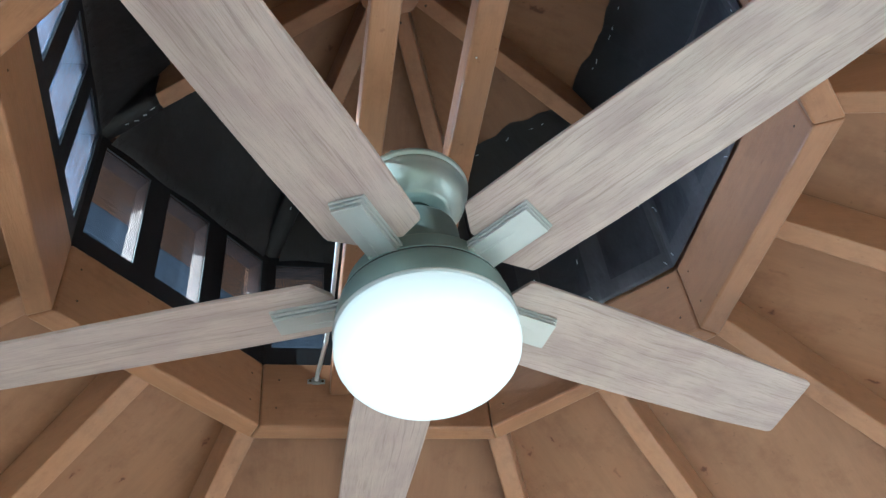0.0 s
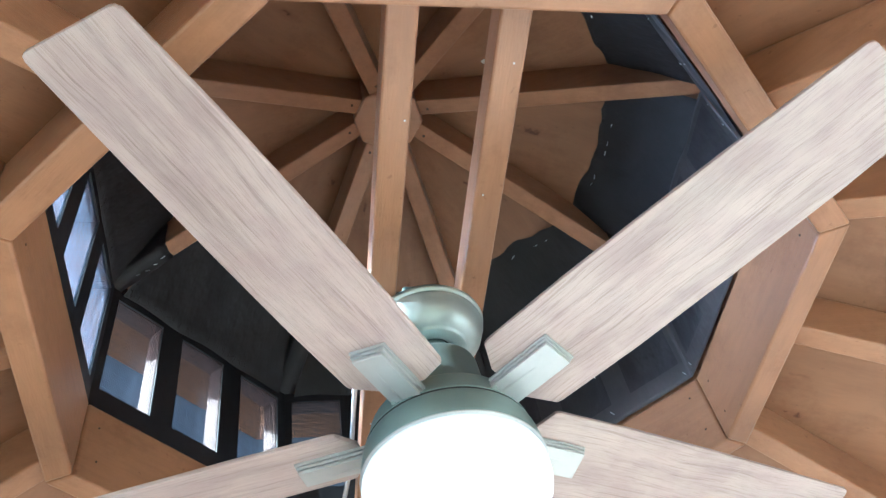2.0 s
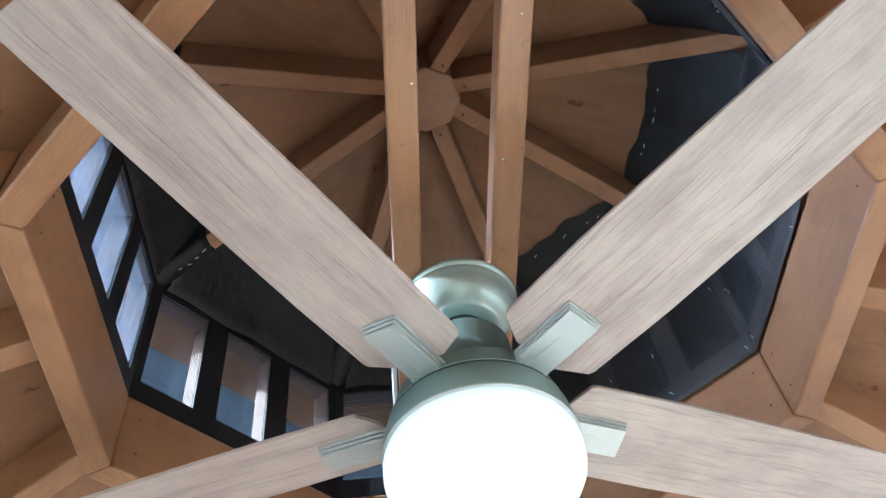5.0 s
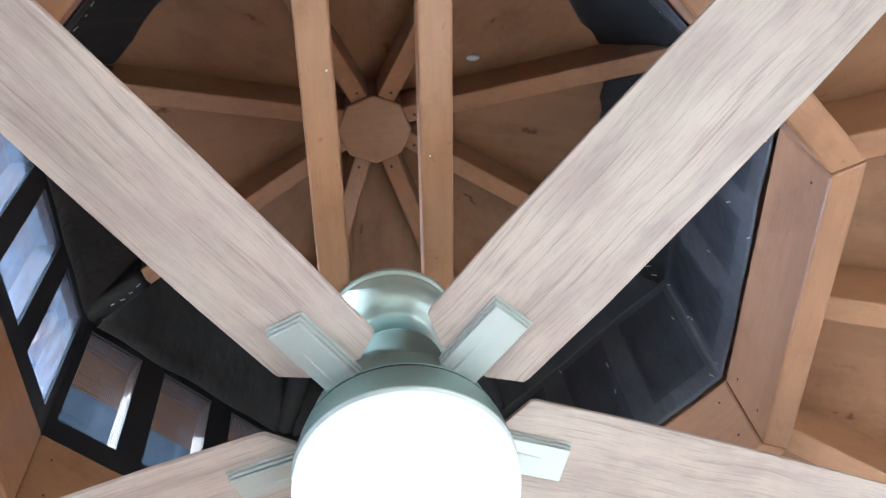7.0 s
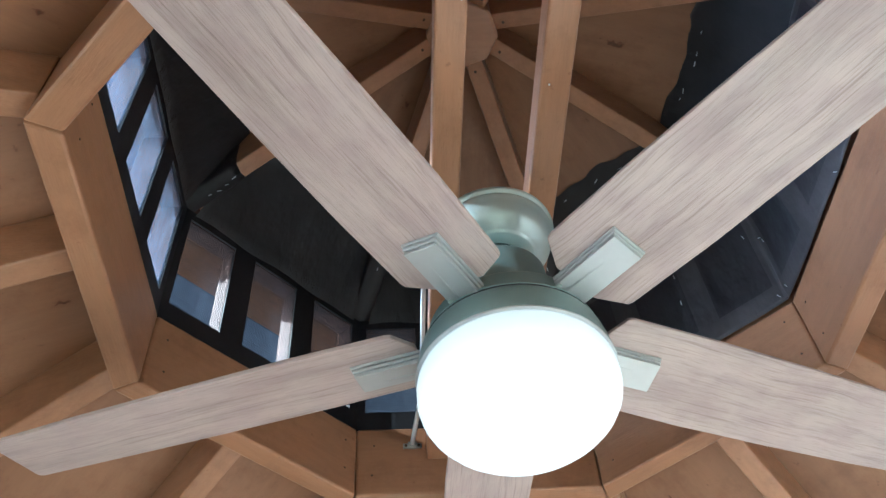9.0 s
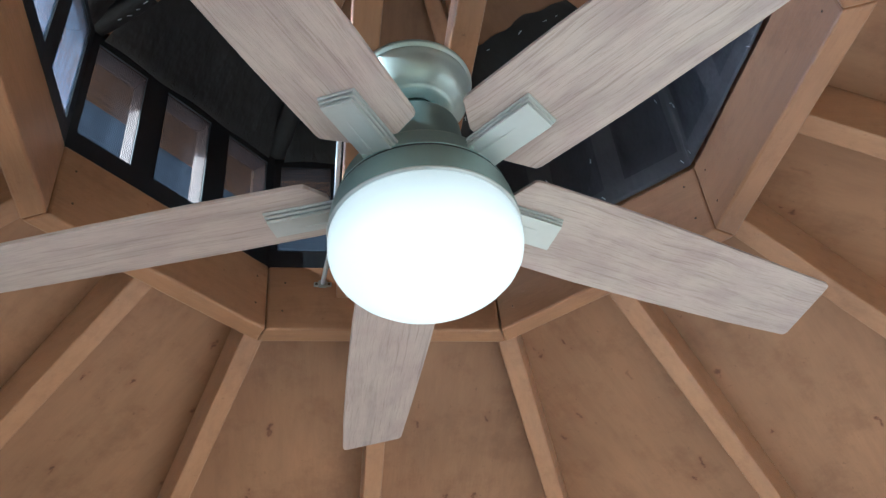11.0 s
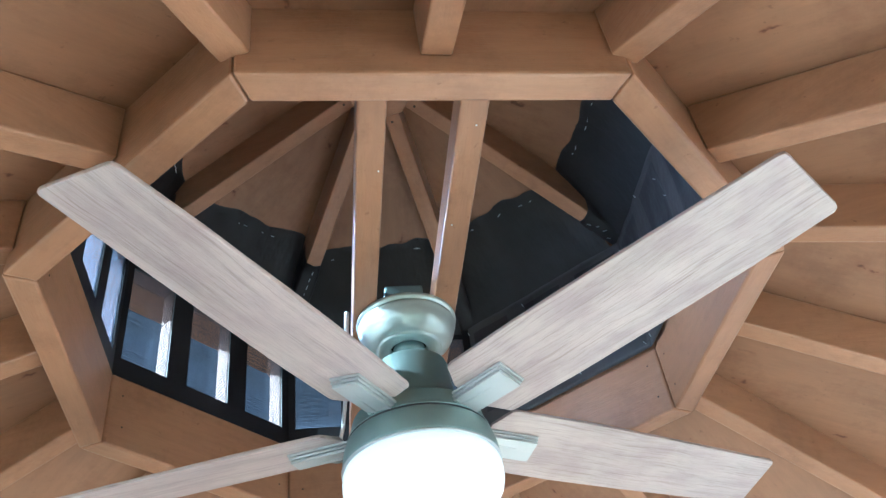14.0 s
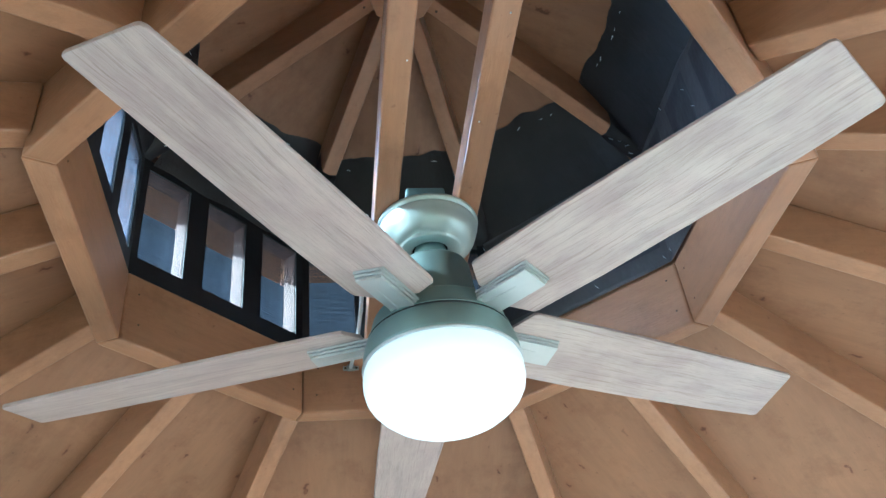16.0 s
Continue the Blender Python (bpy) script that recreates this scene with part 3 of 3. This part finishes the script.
staple_mesh = mesh_from(box((-0.0006, -0.005, -0.0006), (0.0006, 0.005, 0.0006)), "staple", STEEL)


def staples(parent, spots, seed, along=0):
    rnd = random.Random(seed)
    for x, y, z, lean in spots:
        ob = new("staple", staple_mesh)
        ob.parent = parent
        ob.matrix_basis = pose(x, y, z, lean + rnd.uniform(-25, 25), 0, along + rnd.uniform(-14, 14))


for sheet in [o for o in scene.objects if o.name.startswith("wall_fabric")]:
    rnd = random.Random(sheet.name)
    spots = []
    for p in (0.199, 0.052, -0.047, -0.196):
        for z in (0.32, 0.40, 0.46, 0.53):
            if rnd.random() < 0.75:
                spots.append((AP_WIN - 0.0125, p + rnd.uniform(-0.012, 0.012), z + rnd.uniform(-0.03, 0.03), 70))
    staples(sheet, spots, len(spots))
for k, sheet in enumerate([o for o in scene.objects if o.name.startswith("eave_fabric")]):
    rnd = random.Random(k)
    spots = []
    for i in range(5):
        f = rnd.uniform(0.08, 0.92) * (len(TOPS[k]) - 1)
        n0 = min(int(f), 1)
        a = TOPS[k][n0] * (1 - f + n0) + TOPS[k][n0 + 1] * (f - n0) + 0.016
        spots.append((a, (f / 2 * 2 - 1) * (a * T8 - 0.03), cup(a) + C_DEPTH - 0.010, 0))
    staples(sheet, spots, k)

for az, r0 in WRAPS:
    ob = wrap(az, r0, 0.575)
    rnd = random.Random(int(az))
    staples(ob, [(r0 + 0.012 + 0.016 * i, rnd.uniform(-0.006, 0.004), cup((r0 + 0.012 + 0.016 * i) * C8) - 0.0115, 0) for i in range(4)], int(az), 82)
screw_mesh = mesh_from(lathe([(0.0, -0.0015), (0.0028, -0.0010), (0.0030, 0.0006)], 10), "screw", RUST)
for o in [o for o in scene.objects if o.name.startswith("cupola_rafter")]:
    for r, y in ((0.082, 0.003),):
        ob = new("screw", screw_mesh)
        ob.parent, ob.matrix_basis = o, pose(r, y, cup(r * C8))

# ---- two boards that carry the fan ----
for x0, x1 in ((-0.088, -0.050), (0.043, 0.081)):
    solid("support_beam", box((-AP_IN + 0.001, -(x1 - x0) / 2, 0.222), (AP_IN - 0.001, (x1 - x0) / 2, 0.222 + 0.047), 0.003), TIMBER, "brown stained board on edge spanning the ring above the fan", "beam", "boards carrying the fan", m=pose((x0 + x1) / 2, 0, Z0, 0, 0, 90))

# ---- ceiling fan ----
fan = thing("ceiling_fan", "brushed nickel ceiling fan with five weathered oak blades and lit globe", "ceiling fan", m=pose(0, 0, Z0))
part("canopy", lathe([(0.0, 0.2215), (0.078, 0.2215), (0.0815, 0.2200), (0.0825, 0.2165), (0.0815, 0.2130), (0.0785, 0.2115), (0.0780, 0.2095), (0.0800, 0.2080), (0.0803, 0.2055), (0.0785, 0.2025),
    (0.0770, 0.1950), (0.0738, 0.1860), (0.0685, 0.1775), (0.0615, 0.1705), (0.0545, 0.1662), (0.0525, 0.1655), (0.0517, 0.1632), (0.0495, 0.1620), (0.0420, 0.1618), (0.0315, 0.1625), (0.0295, 0.1650), (0.0295, 0.176)]), NICKEL, fan, "brushed nickel bowl-shaped canopy with a ridged rim", smooth=True)
part("canopy_socket", lathe([(0.0295, 0.175), (0.0, 0.175)], 40), GAP_SHADE, fan, "near-black disc painted as the shade inside the canopy opening")
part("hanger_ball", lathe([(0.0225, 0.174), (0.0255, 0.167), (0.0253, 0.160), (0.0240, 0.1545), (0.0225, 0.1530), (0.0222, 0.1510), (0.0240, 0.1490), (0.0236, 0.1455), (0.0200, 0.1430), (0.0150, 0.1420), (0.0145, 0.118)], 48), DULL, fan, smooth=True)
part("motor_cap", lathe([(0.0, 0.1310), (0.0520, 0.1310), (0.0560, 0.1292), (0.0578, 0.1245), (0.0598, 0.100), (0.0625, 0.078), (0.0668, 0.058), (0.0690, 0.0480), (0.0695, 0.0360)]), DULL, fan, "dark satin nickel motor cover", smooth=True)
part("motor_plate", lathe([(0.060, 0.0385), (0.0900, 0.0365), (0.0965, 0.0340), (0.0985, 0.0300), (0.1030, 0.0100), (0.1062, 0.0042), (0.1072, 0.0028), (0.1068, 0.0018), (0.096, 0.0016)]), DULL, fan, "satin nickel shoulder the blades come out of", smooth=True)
part("seam", lathe([(0.100, 0.0020), (0.1066, 0.0018), (0.1069, 0.0008), (0.1072, -0.0018), (0.100, -0.0024)]), GAP_SHADE, fan, "near-black ring painted as the shaded gap round the motor housing", smooth=True)
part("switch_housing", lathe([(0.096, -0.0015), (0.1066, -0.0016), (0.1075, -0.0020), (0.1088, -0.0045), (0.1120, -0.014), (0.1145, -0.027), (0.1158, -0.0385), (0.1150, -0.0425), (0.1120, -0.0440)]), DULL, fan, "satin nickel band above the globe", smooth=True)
part("globe_rim", lathe([(0.1120, -0.0425), (0.1165, -0.0432), (0.1172, -0.0445), (0.1165, -0.0460), (0.1120, -0.0465)], 96), PALE, fan, "thin pale metal lip over the globe", smooth=True)
part("globe", lathe([(0.109, -0.043), (0.1125, -0.046), (0.115, -0.052), (0.1162, -0.062), (0.1158, -0.074), (0.113, -0.086), (0.107, -0.097), (0.097, -0.108), (0.083, -0.119), (0.069, -0.1265), (0.052, -0.1325), (0.03, -0.1365), (0.0, -0.138)], 96), GLASS, fan, "glowing frosted white glass globe", smooth=True)


def blade_outline():
    pts = [(0.112, -0.030), (0.133, -0.0635), (0.140, -0.0655), (0.26, -0.066), (0.40, -0.063), (0.54, -0.0583), (0.652, -0.0537)]
    pts += [(0.6575, -0.051), (0.659, -0.046), (0.659, 0.047), (0.6575, 0.052), (0.652, 0.0555)]
    pts += [(0.54, 0.062), (0.40, 0.066), (0.26, 0.068), (0.140, 0.0655), (0.133, 0.0635), (0.112, 0.030)]
    return pts


PITCH, DROOP = 13.3, 1.83
blade_mesh = bracket_meshes = None
for k in range(5):
    az = 91.52 + 72 * k
    m = pose(0, 0, 0, 0, 0, az) @ pose(0.195, 0, 0.0165) @ pose(0, 0, 0, -PITCH, DROOP, 0) @ pose(-0.195, 0, 0)
    if blade_mesh is None:
        o = blade_outline()
        blade_mesh = mesh_from(prism([(u, v, 0.0) for u, v in o], [(u, v, 0.006) for u, v in o], 0.0012), "blade", OAK)
        bracket_meshes = []
        bm = bmesh.new()
        for inset, z0, z1 in ((0.0, -0.0042, -0.0002), (0.0018, -0.0092, -0.0053), (0.0036, -0.0145, -0.0103)):
            box((0.100, -0.024 + inset, z0), (0.1965 - inset, 0.024 - inset, z1), bm=bm)
        bmesh.ops.bevel(bm, geom=bm.edges[:], offset=0.0004, segments=1, affect="EDGES")
        bracket_meshes.append(("bracket_plate", mesh_from(bm, "bracket_plate", PALE)))
        # near-black core, painted as the shade between the bracket layers
        bracket_meshes.append(("bracket_core", mesh_from(box((0.100, -0.0165, -0.0110), (0.1890, 0.0165, -0.0030)), "bracket_core", GAP_SHADE)))
        bm = prism([(0.098, -0.009, -0.0146), (0.165, -0.0045, -0.0146), (0.165, -0.0035, -0.0146), (0.098, -0.003, -0.0146)], [(0.098, -0.0075, -0.0172), (0.160, -0.0042, -0.0150), (0.160, -0.0038, -0.0150), (0.098, -0.0045, -0.0172)])
        bracket_meshes.append(("bracket_rib", mesh_from(bm, "bracket_rib", PALE)))
        bm = lathe([(0.0, -0.0165), (0.003, -0.016), (0.0035, -0.0135)], 12)
        bmesh.ops.translate(bm, verts=bm.verts, vec=(0.104, -0.017, 0))
        bracket_meshes.append(("screw", mesh_from(bm, "screw", NICKEL)))
    blade = new("blade", blade_mesh)
    blade.parent, blade.matrix_basis = fan, m
    tagged(blade, "weathered grey oak fan blade with squared tip")
    for nm, me in bracket_meshes:
        ob = new(nm, me)
        ob.parent = blade
part("hanger_bracket", box((-0.034, -0.034, 0.2220), (0.030, 0.034, 0.274), 0.004), DULL, fan, "steel hanger box between the boards")

# ---- small things ----
for beam, spots in zip([o for o in scene.objects if o.name.startswith("support_beam")], (((-0.341, 0.012), (0.21, -0.004)), ((-0.232, -0.008), (-0.42, 0.006)))):
    for y, x in spots:
        bm = lathe([(0.0, 0.2210), (0.0012, 0.2212), (0.0014, 0.2222)], 10)
        ob = part("nail_head", bm, CABLE, beam, "pale nail head", m=pose(y, -x, 0))


def cocoon(az, a, t, length, seed):
    bm = bmesh.new()
    bmesh.ops.create_icosphere(bm, subdivisions=2, radius=1)
    for v in bm.verts:
        v.co = Vector((v.co.x * length / 2, v.co.y * length / 5, v.co.z * length / 6)) * (1 + 0.35 * noise.noise(v.co * 2 + Vector((seed, 0, 0))))
    solid("cocoon", bm, CABLE, "small white cocoon stuck to the cupola roof", "cocoon", "cocoons", m=turned(az, a, t, cup(a) + C_DEPTH - 0.003) @ pose(0, 0, 0, 0, 28, 40 * seed), smooth=True)


cocoon(-45, 0.226, 0.038, 0.026, 1.0)
cocoon(45, 0.20, -0.05, 0.013, 2.0)
cocoon(225, 0.13, 0.03, 0.016, 3.0)

# ---- cable ----
cable = [(-0.113, 0.511, 0.252), (-0.1125, 0.497, 0.252), (-0.108, 0.475, 0.264), (-0.099, 0.435, 0.287), (-0.0945, 0.36, 0.300), (-0.0940, 0.2, 0.297), (-0.0940, 0.06, 0.292)]
solid("fan_cable", wire(cable, 0.0042), CABLE, "white electric cable running from the ring to the fan", "cable", m=pose(0, 0, Z0), smooth=True)
clamp = thing("cable_clamp", "small grey metal cable clamp screwed to the ring board", "clamp", m=pose(-0.113, AP_IN, Z0 + 0.252))
part("body", box((-0.008, -0.007, -0.007), (0.008, 0.0, 0.007), 0.002), ZINC, clamp)
for sx in (-0.0115, 0.0115):
    part("ear", box((sx - 0.005, -0.0035, -0.005), (sx + 0.005, 0.0, 0.005), 0.001), ZINC, clamp)
    part("screw", lathe([(0.0, 0.0018), (0.0022, 0.0014), (0.0026, 0.0)], 10), RUST, clamp, m=pose(sx, -0.0035, 0, 90))
